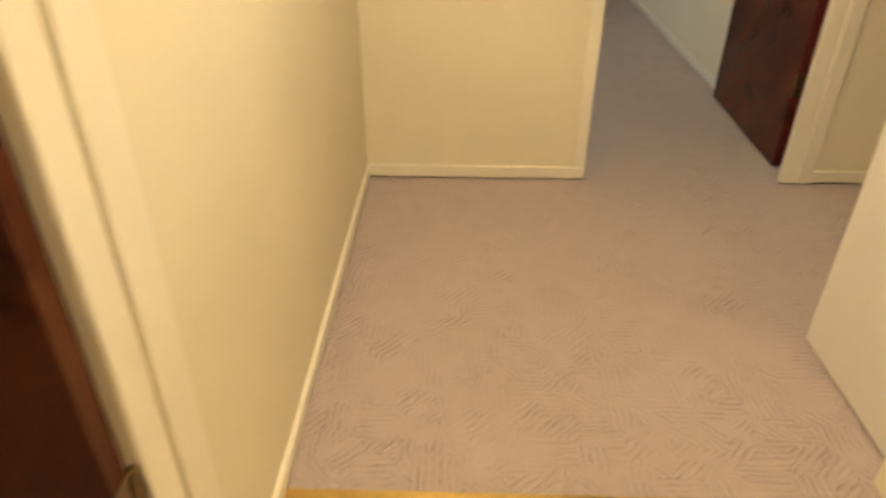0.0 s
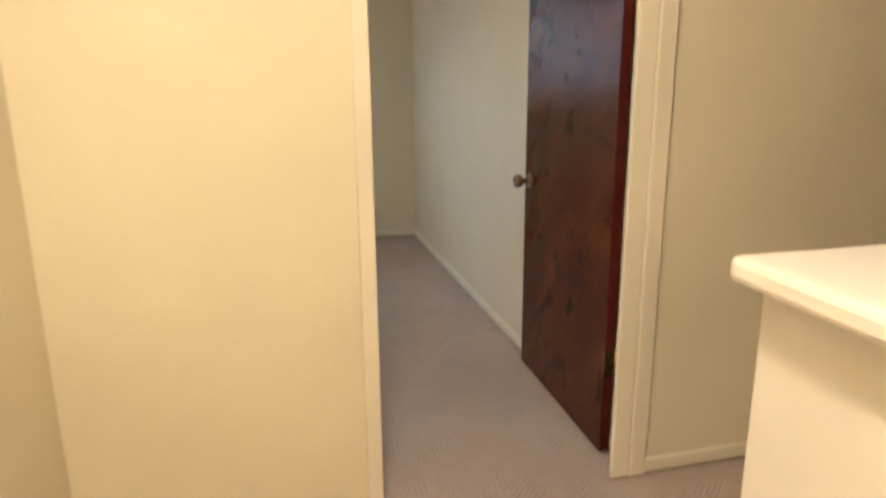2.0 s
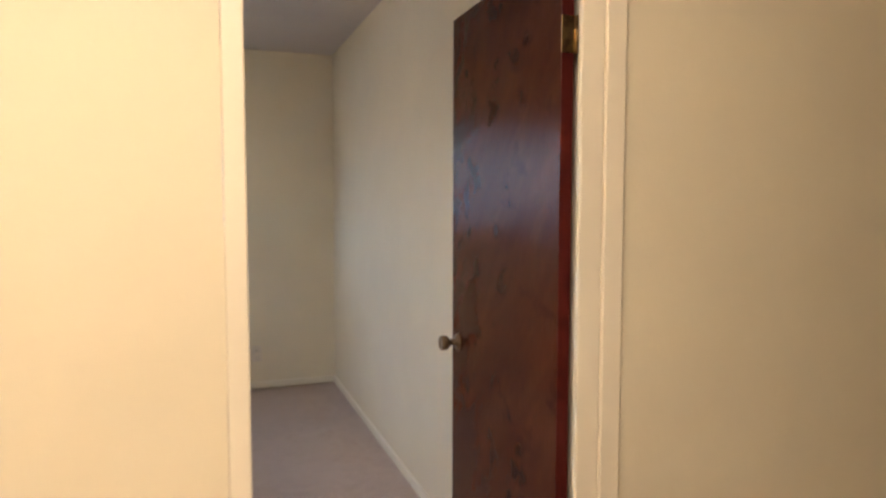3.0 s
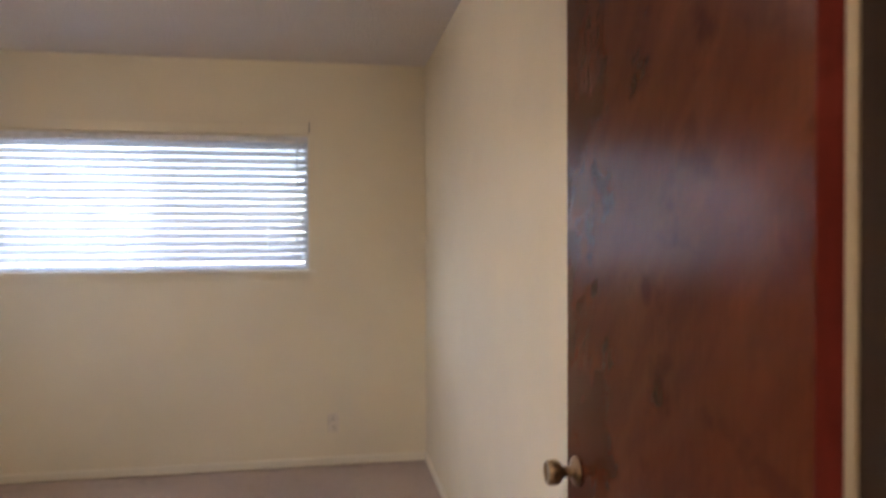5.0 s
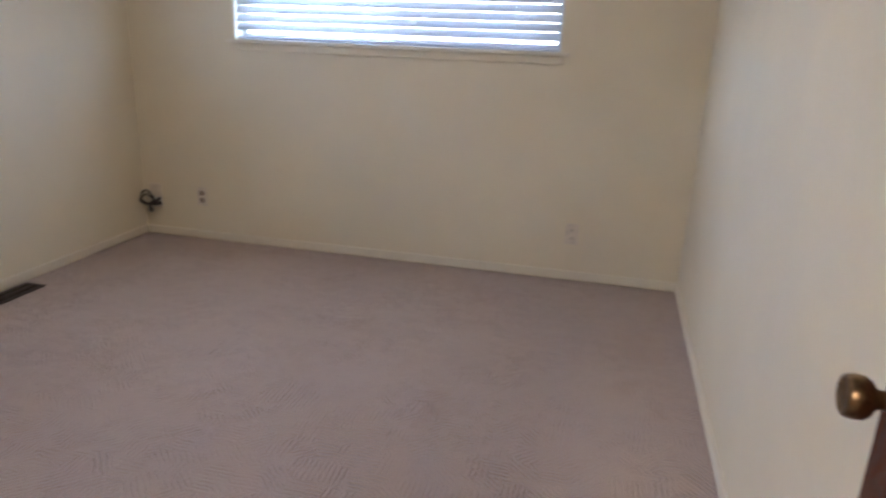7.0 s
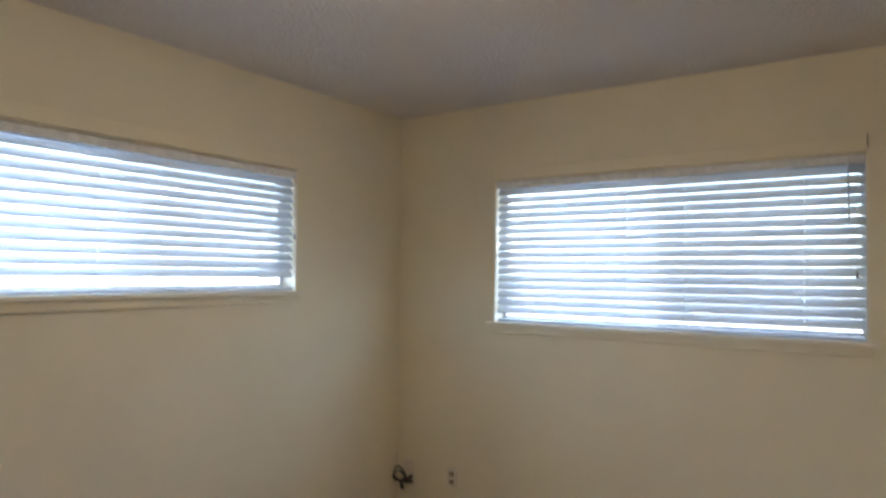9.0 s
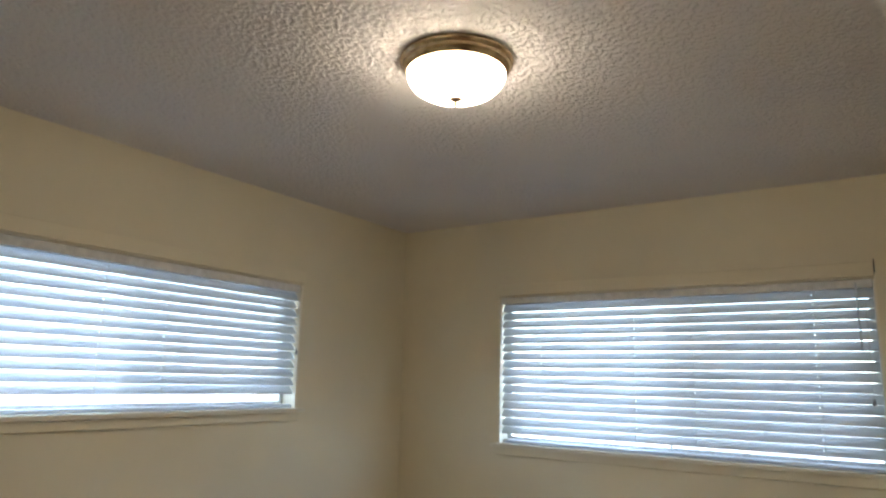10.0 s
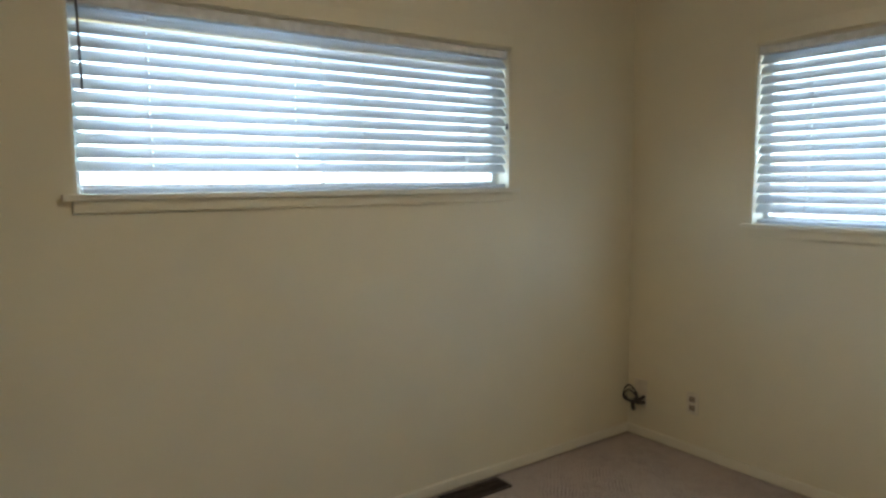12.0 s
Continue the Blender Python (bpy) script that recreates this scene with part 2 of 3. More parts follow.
def lathe(profile, segs=32):
    """A solid of revolution about z from (radius, height) pairs."""
    bm = bmesh.new()
    rings = []
    for r, z in profile:
        if r < 1e-5:
            rings.append([bm.verts.new((0, 0, z))])
        else:
            rings.append([bm.verts.new((r * math.cos(a), r * math.sin(a), z)) for a in [2 * math.pi * i / segs for i in range(segs)]])
    for a, b in zip(rings, rings[1:]):
        for i in range(segs):
            j = (i + 1) % segs
            if len(a) == 1 and len(b) > 1:
                bm.faces.new((a[0], b[j], b[i]))
            elif len(b) == 1 and len(a) > 1:
                bm.faces.new((a[i], a[j], b[0]))
            elif len(a) > 1:
                bm.faces.new((a[i], a[j], b[j], b[i]))
    bmesh.ops.recalc_face_normals(bm, faces=bm.faces)
    return bm


def tube(points, radius, segs=8):
    """A round rod along a line of points."""
    bm = bmesh.new()
    pts = [Vector(p) for p in points]
    rings = []
    for i, p in enumerate(pts):
        d = (pts[min(i + 1, len(pts) - 1)] - pts[max(i - 1, 0)]).normalized()
        side = d.cross(Vector((0.31, 0.17, 0.93)))
        side.normalize()
        up = d.cross(side)
        rings.append([bm.verts.new(p + radius * (side * math.cos(a) + up * math.sin(a))) for a in [2 * math.pi * k / segs for k in range(segs)]])
    for a, b in zip(rings, rings[1:]):
        for k in range(segs):
            bm.faces.new((a[k], a[(k + 1) % segs], b[(k + 1) % segs], b[k]))
    bm.faces.new(rings[0][::-1])
    bm.faces.new(rings[-1])
    bmesh.ops.recalc_face_normals(bm, faces=bm.faces)
    return bm


def mesh_of(name, bm, material, smooth=False):
    me = bpy.data.meshes.new(name)
    bm.to_mesh(me)
    bm.free()
    me.materials.append(material)
    if smooth:
        for f in me.polygons:
            f.use_smooth = True
    return me


def part(name, bm, material, parent=None, label="", at=None, smooth=False):
    ob = new(name, mesh_of(name, bm, material, smooth))
    if parent is not None:
        ob.parent = parent
    if at is not None:
        ob.matrix_local = at
    if label:
        tagged(ob, label)
    return ob


def thing(name, label, category, at=None, group="", kind=""):
    ob = new(name)
    if at is not None:
        ob.matrix_world = at
    return tagged(ob, label, category, group, kind)


def structure(name, bm, material, label, category):
    ob = part(name, bm, material)
    return tagged(ob, label, category, "", "structure")


# ---- large structure ----
floor_ob = structure("floor", boxes((XL - 0.15, 3.2, -1.492, YF + 0.15, -0.08, 0.0)), CARPET,
                     "beige taupe carpet with worn ribbed pattern", "carpet")
structure("floor_vinyl", boxes((-2.2, 1.2, -3.6, -1.520, -0.08, -0.004)), VINYL, "plain cream vinyl floor beside the carpet", "floor")

# windows: bottom, top and ends of the openings
FW = dict(a=-1.678, b=0.145, z0=1.192, z1=2.005)
LW = dict(a=0.963, b=2.77, z0=1.365, z1=2.005)
T = 0.15


def wall_with_window(along_x, at0, at1, lo, hi, w):
    rows = [(lo, w["a"], 0, CEIL), (w["b"], hi, 0, CEIL), (w["a"], w["b"], 0, w["z0"]), (w["a"], w["b"], w["z1"], CEIL)]
    if along_x:
        return boxes(*[(a, b, at0, at1, c, d) for a, b, c, d in rows])
    return boxes(*[(at0, at1, a, b, c, d) for a, b, c, d in rows])


structure("wall_north", wall_with_window(True, YF, YF + T, XL - T, XR + T, FW), WALL, "cream painted bedroom wall below and around a wide window", "wall")
structure("wall_west", wall_with_window(False, XL - T, XL, YD, YF, LW), WALL, "cream painted bedroom wall with a high window", "wall")
structure("wall_east", boxes((XR, XR + T, YD, YF, 0, CEIL)), WALL, "plain cream painted bedroom wall behind the door", "wall")
JR = 0.878
structure("wall_door", boxes((XL - T, -0.075, 0, YD, 0, CEIL), (-0.075, -0.046, 0, 0.012, 0, CEIL), (JR, 3.2, 0, YD, 0, CEIL), (-0.046, JR, 0, 0.012, DOOR_H, CEIL), (-0.075, JR, 0.012, YD, DOOR_H, CEIL)), WALL,
          "cream painted wall with the bedroom doorway", "wall")
HD0, HD1 = -2.69, -1.850     # doorway in the hall's left wall
structure("wall_hall_west", boxes((XH - 0.12, XH, HD1, 0, 0, CEIL), (XH - 0.12, XH, -3.6, HD0, 0, CEIL), (XH - 0.12, XH, HD0, HD1, DOOR_H, CEIL)), WALL,
          "cream painted hall wall with a doorway", "wall")
structure("wall_hall_south", boxes((-2.2, 1.2, -3.72, -3.6, 0, CEIL)), WALL, "plain cream wall closing the hall", "wall")
structure("wall_hall_east", boxes((0.405, 0.55, -3.6, -1.43, 0, 1.0), (0.405, 0.55, -3.6, -1.218, 1.04, CEIL), (0.55, 3.2, -1.43, -1.31, 0, CEIL)), WALL,
          "cream painted hall wall above the counter", "wall")
structure("wall_hall_end", boxes((3.2, 3.32, -1.43, YD, 0, CEIL)), WALL, "plain cream wall at the end of the hall", "wall")
structure("wall_side_room", boxes((-2.32, -2.2, -3.72, -0.9, 0, CEIL), (-2.2, XH - 0.12, -1.0, -0.9, 0, CEIL)), WALL, "plain cream wall of the side room", "wall")
structure("ceiling_bedroom", boxes((XL - T, XR + T, YD, YF + T, CEIL, CEIL + 0.1)), CEILING, "grey white knock-down textured bedroom ceiling", "ceiling")
structure("ceiling_hall", boxes((-2.32, 3.32, -3.72, YD, CEIL + 0.002, CEIL + 0.1)), CEILING, "white textured hall ceiling", "ceiling")


def eaves(name, m, length, reach=0.62, drop=0.33):
    """An unseen sloping roof overhang with its fascia, added to keep high sky light off the upper slats: x along the
    wall, y outwards from it.
    """
    bm = bmesh.new()
    ends = [[bm.verts.new((x, y, z)) for y, z in ((0.0, 0.0), (reach, -drop), (reach, -drop - 0.05), (reach + 0.03, -drop - 0.05), (reach + 0.03, -drop + 0.09), (0.0, 0.10))] for x in (0.0, length)]
    for k in range(6):
        bm.faces.new((ends[0][k], ends[0][k - 1], ends[1][k - 1], ends[1][k]))
    bm.faces.new(ends[0])
    bm.faces.new(ends[1][::-1])
    bmesh.ops.recalc_face_normals(bm, faces=bm.faces)
    structure(name, bm, TRIM, "unseen pale roof overhang, added to shade the upper blind slats", "eaves").matrix_world = m


# Out of view; added only to block high sky light at the windows.
eaves("added_eaves_north", pose(XL - T, YF + T + 0.002, CEIL), XR - XL + 2 * T)
eaves("added_eaves_west", pose(XL - T - 0.002, YD, CEIL, 0, 0, 90), YF + T - YD)
ground = structure("ground", boxes((-400, 400, -400, 400, -0.62, -0.5)), EARTH, "dry bare ground outside the house", "ground")


# ---- woodwork ----
def board(name, x0, x1, y0, y1, h=0.056):
    """A baseboard held just clear of the carpet."""
    return structure(name, boxes((x0, x1, y0, y1, 0.009, h), bevel=0.0035), TRIM, "low off-white painted baseboard along the carpet", "baseboard")


B = 0.012
board("baseboard_north", XL + B, XR - B, YF - B, YF)
board("baseboard_west", XL, XL + B, YD, YF)
board("baseboard_east", XR - B, XR, YD, YF)
board("baseboard_south", XL + B, -0.136, YD, YD + B)
board("baseboard_hall_west", XH, XH + B, -1.771, -B)
board("baseboard_partition", XH, -0.003, -B, 0)
board("baseboard_hall_north", 0.873, 3.19, -B, 0)


def casing(name, rows):
    return structure(name, boxes(*rows, bevel=0.0042), TRIM, "off-white painted wooden door casing", "trim")


casing("trim_door_east", [(0.752, 0.815, -0.014, 0.006, 0.004, DOOR_H - 0.05), (0.8155, 0.872, -0.020, -0.0005, 0.004, DOOR_H + 0.05)])
casing("trim_door_west", [(-0.045, 0.0, -0.0022, 0.0098, 0.004, DOOR_H + 0.05), (-0.0745, -0.066, 0.0125, YD, 0.004, DOOR_H), (-0.135, -0.076, YD, YD + 0.014, 0.004, DOOR_H + 0.05)])
casing("trim_door_head", [(0.001, 0.751, -0.016, 0.004, DOOR_H - 0.048, DOOR_H + 0.05)])
# Board coloured dark to stand in for the shaded gap beside the hinge.
structure("trim_door_jamb", boxes((0.826, JR - 0.0005, 0.007, YD - 0.001, 0.004, DOOR_H)), GAPSHADE, "door jamb coloured dark for the shaded gap behind the casing", "trim")
casing("trim_hall_door", [(XH - 0.040, XH + 0.0125, HD1 - 0.064, HD1 - 0.0005, 0.0, DOOR_H), (XH, XH + 0.018, HD1, -1.773, 0.0, DOOR_H + 0.05)])
casing("trim_hall_door_far", [(XH, XH + 0.018, HD0 - 0.06, HD0, 0.0, DOOR_H + 0.05)])
casing("trim_hall_door_head", [(XH, XH + 0.016, HD0 + 0.001, HD1 - 0.064, DOOR_H - 0.02, DOOR_H + 0.05)])

strip = structure("threshold", boxes((XH + 0.001, 0.40, -1.529, -1.488, -0.003, 0.006), bevel=0.003), STRIP, "bright brass carpet edge strip", "threshold")


# ---- doors ----
def knob_profile():
    return [(0.0, 0.0), (0.032, 0.0), (0.033, 0.003), (0.030, 0.008), (0.020, 0.011), (0.0125, 0.014), (0.0115, 0.030), (0.014, 0.036),
            (0.022, 0.041), (0.0265, 0.048), (0.0275, 0.056), (0.0265, 0.066), (0.024, 0.070), (0.021, 0.0705), (0.019, 0.068), (0.0, 0.067)]


def make_door(name, label, width, at, knobs, hinges, hinge_mat, edge_mat):
    """Leaf in its own frame: hinge line at the origin, width along +y, face towards -x."""
    d = thing(name, label, "door", at, kind="structure")
    leaf = part("door_leaf", boxes((0.0, 0.035, 0.0015, width, 0.012, 2.033), bevel=0.0015), DOORWOOD, d)
    part("hinge_edge", boxes((0.0005, 0.0345, -0.0012, 0.0014, 0.013, 2.032)), edge_mat, leaf, "stained hinge edge")
    if knobs:
        k = part("door_knob", lathe(knob_profile(), 28), BRASS, d, "tarnished antique brass knob", pose(-0.0005, width - 0.068, 0.860, 0, -90, 0), True)
        part("latch_plate", boxes((0.006, 0.029, width, width + 0.0015, 0.845, 0.90)), BRASS, d, "brass latch plate")
        part("back_knob", lathe([(0.0, 0.0), (0.03, 0.0), (0.028, 0.006), (0.012, 0.009), (0.0, 0.010)], 20), BRASS, d, "brass rose", pose(0.0352, width - 0.068, 0.860, 0, 90, 0), True)
    for z in hinges:
        h = part("hinge", boxes((-0.002, 0.036, -0.0042, -0.0014, z - 0.046, z + 0.046), bevel=0.0008), hinge_mat, d, "brass butt hinge")
        part("hinge_barrel", tube([(0.0405, -0.005, z - 0.047), (0.0405, -0.005, z + 0.047)], 0.0055, 12), hinge_mat, h, "", None, True)
    return d


ang = math.degrees(math.atan2(0.797 - 0.782, 0.958 - 0.135))
make_door("door_1", "dark reddish-brown stained wooden door standing wide open", 0.823, pose(0.782, 0.136, 0, 0, 0, -ang), True, (0.345, 1.80), GOLD, DOOREDGE)
hall_door = make_door("door_2", "dark reddish-brown wooden hall door swung open into a side room", 0.79, pose(XH - 0.006, HD1 - 0.106, 0, 0, 0, 90), False, (0.53, 1.80), BRASS, DOORWOOD)
for z in (0.53, 1.80):
    part("hinge_leaf", boxes((0.0420, 0.0436, -0.014, -0.003, z - 0.046, z + 0.046), bevel=0.0005), BRASS, hall_door, "tarnished brass hinge leaf on the jamb")


# ---- counter ----
half = thing("half_wall_counter", "white painted half wall with a thick overhanging top", "counter")
part("half_wall_body", boxes((0.455, 0.95, -1.425, -0.965, 0.009, 0.995), bevel=0.002), WHITE, half)
# Set-back block, coloured dark to paint the shaded gap under the body.
part("gap_shade_block", boxes((0.468, 0.94, -1.42, -0.978, 0.0, 0.0088)), DARK, half, "dark block standing in for the shaded gap above the carpet")
part("counter_top", boxes((0.390, 1.0, -1.43, -0.960, 0.996, 1.037), bevel=0.012), WHITE, half, "thick white countertop with a rounded front edge")
part("moulding", boxes((0.452, 0.4545, -1.42, -0.968, 0.93, 0.995), bevel=0.0008), WHITE, half)


# ---- windows and blinds ----
ROUTE = (0.13, 0.42, 0.58, 0.87)         # where the ladder cords pass, as shares of the blind's width


def slat_mesh(length, width=0.050, thick=0.0028, crown=0.0035, n=14):
    """A slightly crowned slat along x, its width along y, with a routed slot at each ladder cord."""
    bm = bmesh.new()
    xs = [-length / 2] + [(q - 0.5) * length + d for q in ROUTE for d in (-0.0018, 0.0018)] + [length / 2]
    grid = {}
    for side in (1, -1):
        for i in range(n + 1):
            u = i / n * 2 - 1
            for k, x in enumerate(xs):
                grid[side, i, k] = bm.verts.new((x, u * width / 2, crown * (1 - u * u) + side * thick / 2))
    slot = lambda i, k: k % 2 == 1 and i in (n // 2 - 1, n // 2) and 0 <= k < len(xs) - 1
    solid = lambda i, k: 0 <= i < n and 0 <= k < len(xs) - 1 and not slot(i, k)
    for i in range(n):
        for k in range(len(xs) - 1):
            if not solid(i, k):
                continue
            c = ((i, k), (i, k + 1), (i + 1, k + 1), (i + 1, k))
            bm.faces.new([grid[(1, *q)] for q in c])
            bm.faces.new([grid[(-1, *q)] for q in c[::-1]])
            for (p, q), near in (((c[0], c[1]), (i - 1, k)), ((c[2], c[3]), (i + 1, k)), ((c[3], c[0]), (i, k - 1)), ((c[1], c[2]), (i, k + 1))):
                if not solid(*near):
                    bm.faces.new((grid[(1, *p)], grid[(-1, *p)], grid[(-1, *q)], grid[(1, *q)]))
    bmesh.ops.recalc_face_normals(bm, faces=bm.faces)
    return mesh_of("slat", bm, SLAT, True)


def make_window(name, m, width, z0, z1, screen_side):
    """In its own frame: x along the wall from 0 to width, y into the wall (outwards), z up."""
    w = thing(name, "aluminium sliding window in a recessed opening with wooden sill", "window", m, kind="structure")
    f = 0.035
    part("window_frame", boxes((0.001, width - 0.001, 0.095, 0.135, z0 + 0.001, z0 + f), (0.001, width - 0.001, 0.095, 0.135, z1 - f, z1 - 0.001),
                               (0.001, f, 0.0952, 0.1348, z0 + f, z1 - f), (width - f, width - 0.001, 0.0952, 0.1348, z0 + f, z1 - f), bevel=0.002), ALU, w)
    mid = width / 2
    part("meeting_stile", boxes((mid - 0.004, mid + 0.004, 0.10, 0.13, z0 + f, z1 - f), bevel=0.002), ALU, w)
    for a, b, y in ((f, mid - 0.004, 0.122), (mid + 0.004, width - f, 0.110)):
        g = part("window_pane", boxes((a, b, y, y + 0.004, z0 + f, z1 - f)), GLASS, w)
        g.visible_shadow = False
    a, b = (mid + 0.01, width - 0.01) if screen_side > 0 else (0.01, mid - 0.01)
    s = part("insect_screen", boxes((a, b, 0.1405, 0.1415, z0 + 0.01, z1 - 0.01)), SCREEN, w, "grey insect screen")
    part("window_sill", boxes((-0.035, width + 0.035, -0.028, 0.0, z0 - 0.016, z0 + 0.002), (0.0015, width - 0.0015, 0.0, 0.094, z0 + 0.0003, z0 + 0.002), bevel=0.0008), TRIM, w, "painted wooden window sill")
    part("sill_apron", boxes((-0.006, width + 0.006, -0.013, -0.0006, z0 - 0.058, z0 - 0.0165), bevel=0.003), WALL, w)
    part("window_reveal", boxes((0.0002, 0.010, 0.001, 0.094, z0 + 0.003, z1 - 0.012), (width - 0.010, width - 0.0002, 0.001, 0.094, z0 + 0.003, z1 - 0.012),
                                (0.0002, width - 0.0002, 0.001, 0.094, z1 - 0.0115, z1 - 0.0002)), TRIM, w, "painted window reveal")
    return w


def make_blind(label, m, width, z0, z1, wand_x, wand_mat, cord_x, pitch=0.0445, closed=58.5, opened=50.5):
    b = thing("venetian_blind", label, "blind", m, "blinds of the bedroom")
    inner = width - 0.030
    yc = 0.034
    part("valance", boxes((0.004, width - 0.004, -0.020, -0.011, z1 - 0.006, z1 + 0.056), (0.004, 0.016, -0.0108, -0.001, z1 - 0.006, z1 + 0.056),
                          (width - 0.016, width - 0.004, -0.0108, -0.001, z1 - 0.006, z1 + 0.056), bevel=0.003), WALL, b, "cream painted valance board")
    part("headrail", boxes((0.014, width - 0.014, 0.008, 0.062, z1 - 0.05, z1 - 0.013), bevel=0.002), CORD, b)
    for x in (0.0005 if wand_x < width / 2 else width - 0.0035,):
        part("bracket", boxes((x, x + 0.003, -0.024, -0.001, z1 + 0.012, z1 + 0.066), bevel=0.0006), DARK, b, "dark metal end bracket")
    me = slat_mesh(inner)
    z = z1 - 0.072
    top = z
    bottom = z0 + 0.055
    while z > bottom:
        s = new("slat", me)
        s.parent = b
        tilt = closed + (opened - closed) * (top - z) / (top - bottom)      # the ladders hang slacker towards the sill
        wob = random.uniform(-1.0, 1.0)
        s.matrix_local = pose(width / 2 + random.uniform(-0.002, 0.002), yc, z, tilt + wob, random.uniform(-0.06, 0.06), 0)
        z -= pitch
    part("bottom_rail", boxes((0.024, width - 0.024, yc - 0.026, yc + 0.026, z0 + 0.006, z0 + 0.022), bevel=0.005), SLAT, b)
    for x in ROUTE:
        for y in (yc - 0.019, yc + 0.019):
            part("ladder_cord", tube([(x * width, y, z0 + 0.02), (x * width, y, z1 - 0.05)], 0.0012, 5), CORD, b)
    rod = [(wand_x, -0.012, z1 - 0.03), (wand_x + 0.002, -0.014, z1 - 0.17), (wand_x + 0.004, -0.012, z1 - 0.315)]
    part("tilt_wand", tube(rod, 0.0042, 8), wand_mat, b, "thin plastic tilt wand", None, True)
    lift = part("lift_cord", tube([(cord_x, -0.004, z1 - 0.03), (cord_x, -0.006, z0 + 0.30)], 0.0011, 6), CORD, b)
    part("tassel", lathe([(0.0, 0.03), (0.003, 0.029), (0.0065, 0.006), (0.006, 0.0), (0.0, 0.0)], 12), WANDMAT, lift, "small grey cord tassel", pose(cord_x, -0.006, z0 + 0.27), True)
    return b


fm = pose(FW["a"], YF, 0)
lm = pose(XL, LW["a"], 0, 0, 0, 90)
make_window("window_1", fm, FW["b"] - FW["a"], FW["z0"], FW["z1"], 1)
make_window("window_2", lm, LW["b"] - LW["a"], LW["z0"], LW["z1"], 1)
make_blind("white venetian blind with tilted slats in the wider window", fm, FW["b"] - FW["a"], FW["z0"], FW["z1"], FW["b"] - FW["a"] - 0.075, SLAT, FW["b"] - FW["a"] - 0.045)
make_blind("white venetian blind with grey wand, hung just short of the sill", lm, LW["b"] - LW["a"], LW["z0"] , LW["z1"], 0.035, WANDMAT, LW["b"] - LW["a"] - 0.03, 0.0432)


# ---- lamps ----
def ceiling_lamp(label, at, glass):
    lamp = thing("ceiling_light", label, "lamp", at)
    part("base_ring", lathe([(0.0, 0.0), (0.163, 0.0), (0.166, -0.006), (0.165, -0.013), (0.158, -0.017), (0.156, -0.020), (0.157, -0.027), (0.153, -0.033), (0.149, -0.035), (0.149, -0.041), (0.144, -0.046), (0.138, -0.038), (0.0, -0.034)], 56), NICKEL, lamp, "stepped antique brass ring", None, True)
    prof = [(0.142, -0.040)] + [(0.143 * math.cos(a) ** 0.85, -0.044 - 0.076 * math.sin(a)) for a in [math.pi / 2 * k / 14 for k in range(1, 14)]] + [(0.0, -0.120)]
    part("glass_bowl", lathe(prof, 48), glass, lamp, "glowing frosted glass bowl", None, True)
    part("finial", lathe([(0.0, -0.1180), (0.018, -0.1185), (0.019, -0.122), (0.012, -0.126), (0.004, -0.129), (0.004, -0.132), (0.007, -0.136), (0.005, -0.142), (0.0, -0.144)], 16), BRASS, lamp, "small metal finial", None, True)
    return lamp


ceiling_lamp("lit flush ceiling lamp with frosted glass bowl", pose(-0.785, 1.800, CEIL), ROOMGLASS)
ceiling_lamp("lit flush lamp on the hall ceiling", pose(-0.32, -1.55, CEIL), HALLGLASS)


# ---- small things ----
def outlet(label, m, socket_mat):
    """Wall plate, x along the wall, y out of the room, centred on the origin."""
    o = thing("wall_outlet", label, "outlet", m, "outlets on the bedroom wall")
    part("cover_plate", boxes((-0.035, 0.035, -0.006, -0.0005, -0.057, 0.057), bevel=0.0025), PLASTIC, o)
    if socket_mat:
        for z in (-0.022, 0.022):
            s = part("socket", boxes((-0.017, 0.017, -0.0078, -0.0062, z - 0.015, z + 0.015), bevel=0.0006), socket_mat, o)
            part("slot", boxes((-0.0075, -0.0055, -0.0084, -0.0079, z - 0.006, z + 0.008)), DARK, s)
            part("slot", boxes((0.0055, 0.0075, -0.0084, -0.0079, z - 0.006, z + 0.008)), DARK, s)
    return o


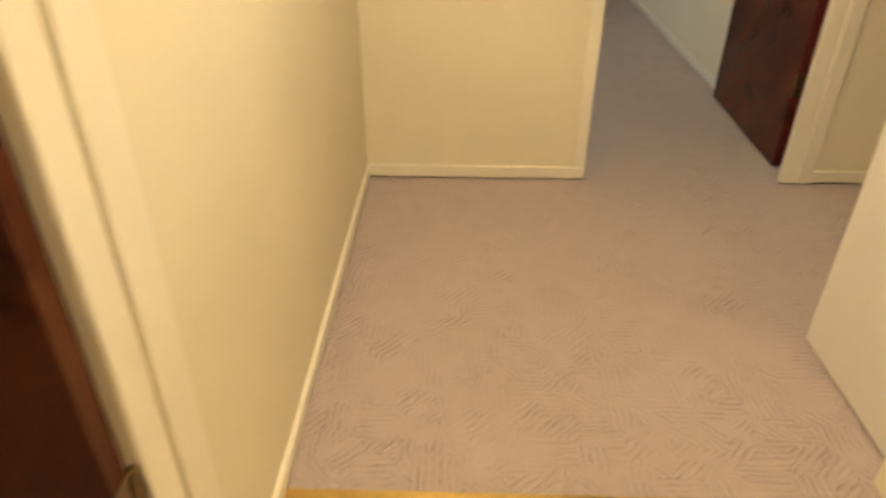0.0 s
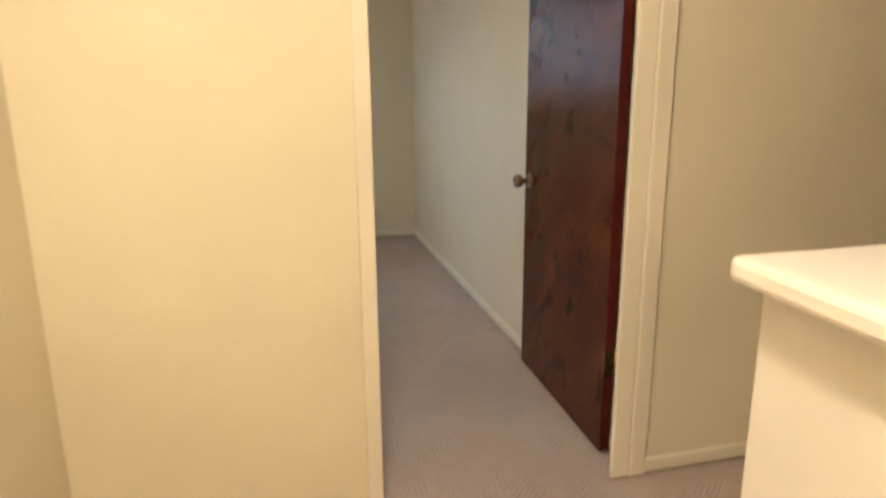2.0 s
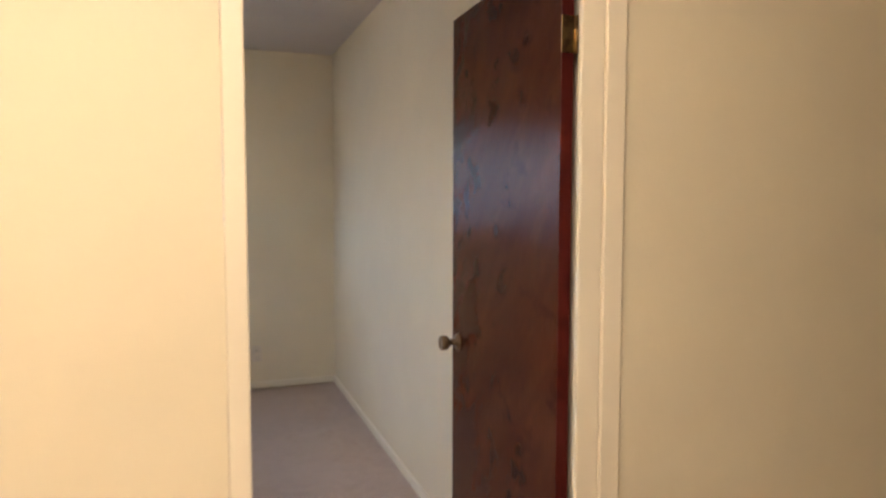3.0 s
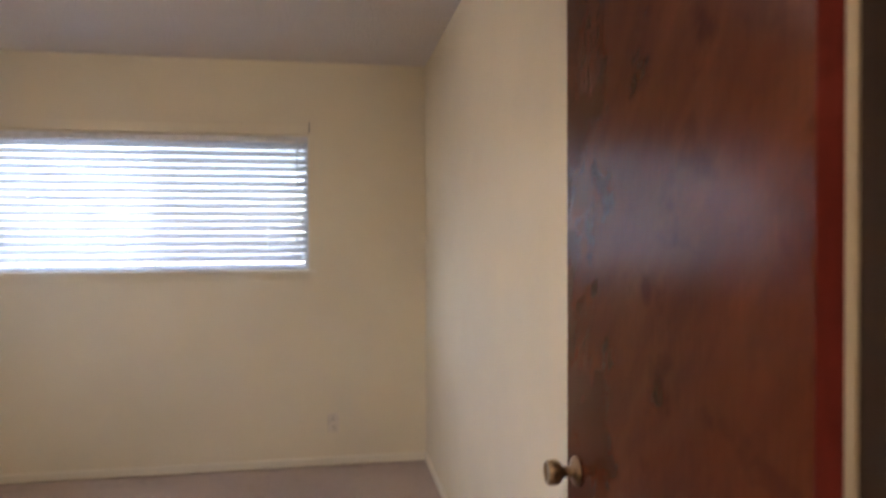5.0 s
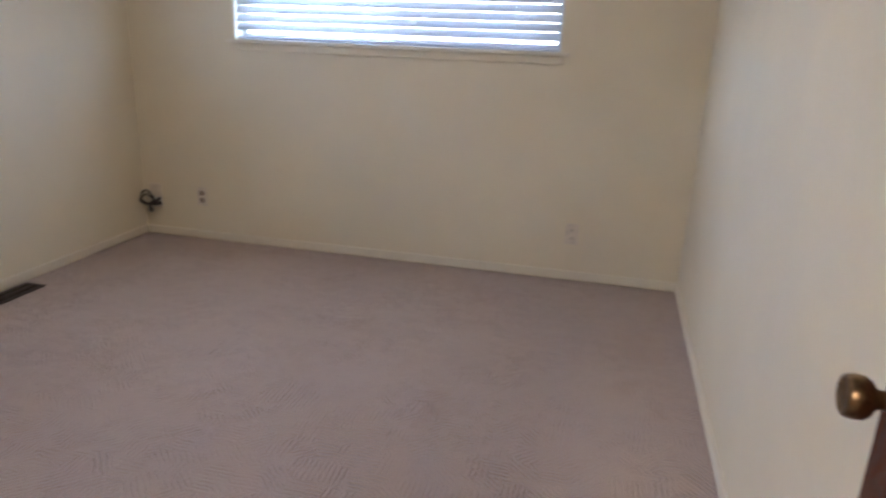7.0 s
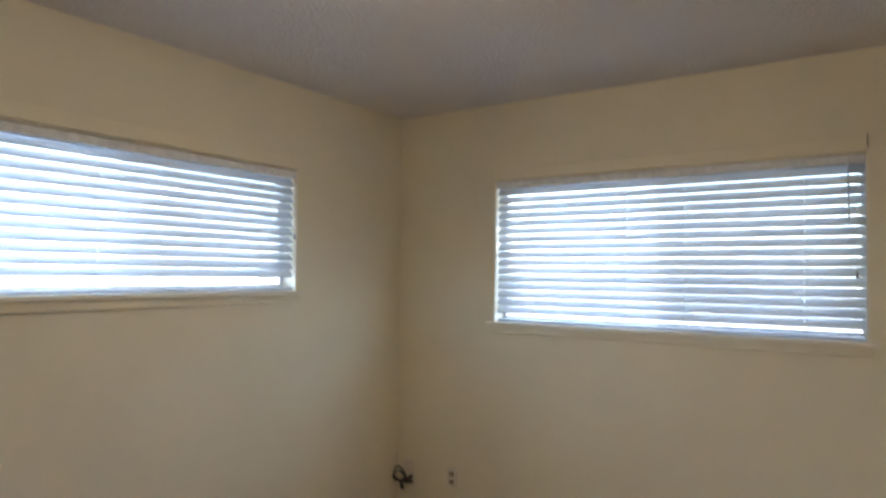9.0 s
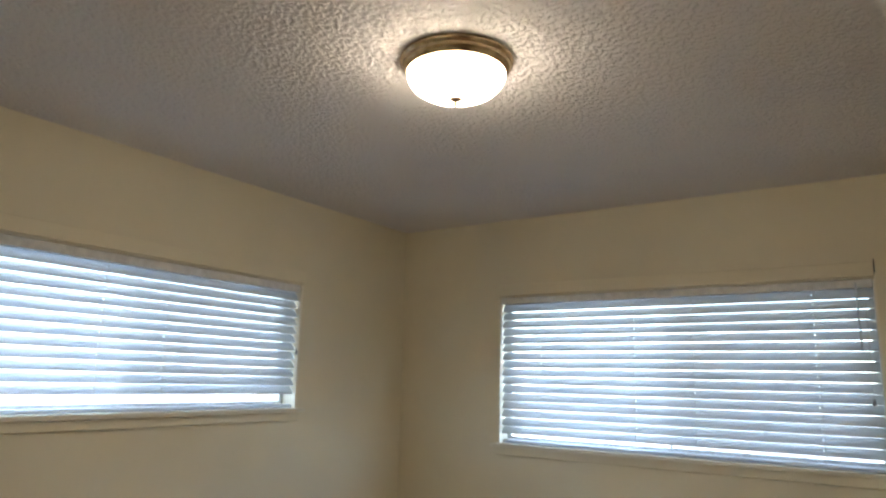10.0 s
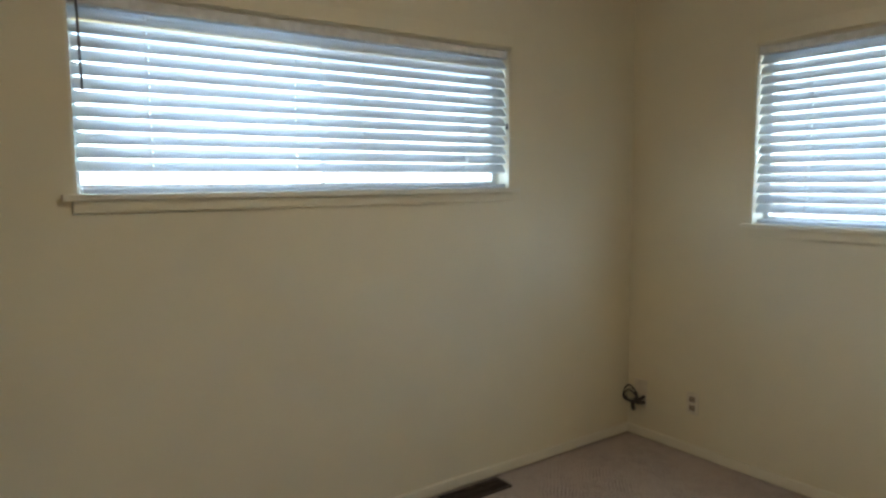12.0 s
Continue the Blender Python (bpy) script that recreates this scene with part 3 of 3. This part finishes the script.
outlet("pale plastic double outlet above the baseboard", pose(0.277, YF, 0.262), PLASTIC)
outlet("cream plastic outlet with brown sockets near the room corner", pose(-1.948, YF, 0.268), BROWNPLASTIC)
jack = thing("cable_jack", "pale wall plate with a bunch of black coiled cables", "cable", pose(-2.272, YF, 0.226) @ Matrix.Diagonal((1.3, 1.3, 1.3, 1)))
part("cover_plate", boxes((-0.03, 0.035, -0.006, -0.0005, -0.04, 0.075), bevel=0.0025), PLASTIC, jack)
loop = [(-0.03 + 0.036 * math.cos(a), -0.03 - 0.008 * math.sin(2 * a), 0.010 + 0.034 * math.sin(a)) for a in [2 * math.pi * k / 22 for k in range(23)]]
part("cable_coil", tube(loop, 0.004, 8), CABLE, jack, "", None, True)
loop = [(-0.022 + 0.028 * math.cos(a), -0.038 + 0.006 * math.cos(3 * a), 0.002 + 0.026 * math.sin(a)) for a in [2 * math.pi * k / 20 for k in range(21)]]
part("cable_coil", tube(loop, 0.004, 8), CABLE, jack, "", None, True)
for tip, rad in (((0.048, -0.035, 0.014), 0.007), ((0.046, -0.028, -0.010), 0.008), ((-0.006, -0.034, -0.052), 0.009), ((-0.05, -0.03, -0.008), 0.004)):
    mid = ((tip[0] - 0.008) / 2, -0.042, (tip[2] - 0.02) / 2)
    part("cable_end", tube([(-0.008, -0.012, -0.012), (-0.008, -0.034, -0.016), mid, tip], rad, 8), CABLE, jack, "", None, True)
part("connector", lathe([(0.0, 0.0), (0.007, 0.0), (0.007, 0.012), (0.004, 0.013), (0.004, 0.02), (0.0, 0.02)], 12), BRASS, jack, "metal screw connector", pose(-0.008, -0.006, -0.012, 90, 0, 0), True)

reg = thing("floor_register", "dark brown metal floor heating register in the carpet", "vent", pose(-2.272, 2.49, 0.0))
part("register_frame", boxes((-0.057, -0.042, -0.17, 0.17, 0.0005, 0.008), (0.042, 0.057, -0.17, 0.17, 0.0005, 0.008),
                             (-0.0415, 0.0415, -0.17, -0.155, 0.0005, 0.008), (-0.0415, 0.0415, 0.155, 0.17, 0.0005, 0.008), bevel=0.0015), BROWNMETAL, reg)
# No duct below: a dark sheet paints the shade between the louvres.
part("duct_shade", boxes((-0.0415, 0.0415, -0.1545, 0.1545, 0.0004, 0.0012)), DARK, reg)
bar = mesh_of("louvre", boxes((-0.0412, 0.0412, -0.002, 0.002, 0.0014, 0.0065)), BROWNMETAL)
for k in range(20):
    o = new("louvre", bar)
    o.parent = reg
    o.matrix_local = pose(0, -0.1455 + k * 0.0153, 0)
part("centre_bar", boxes((-0.003, 0.003, -0.154, 0.154, 0.0066, 0.0078)), BROWNMETAL, reg)
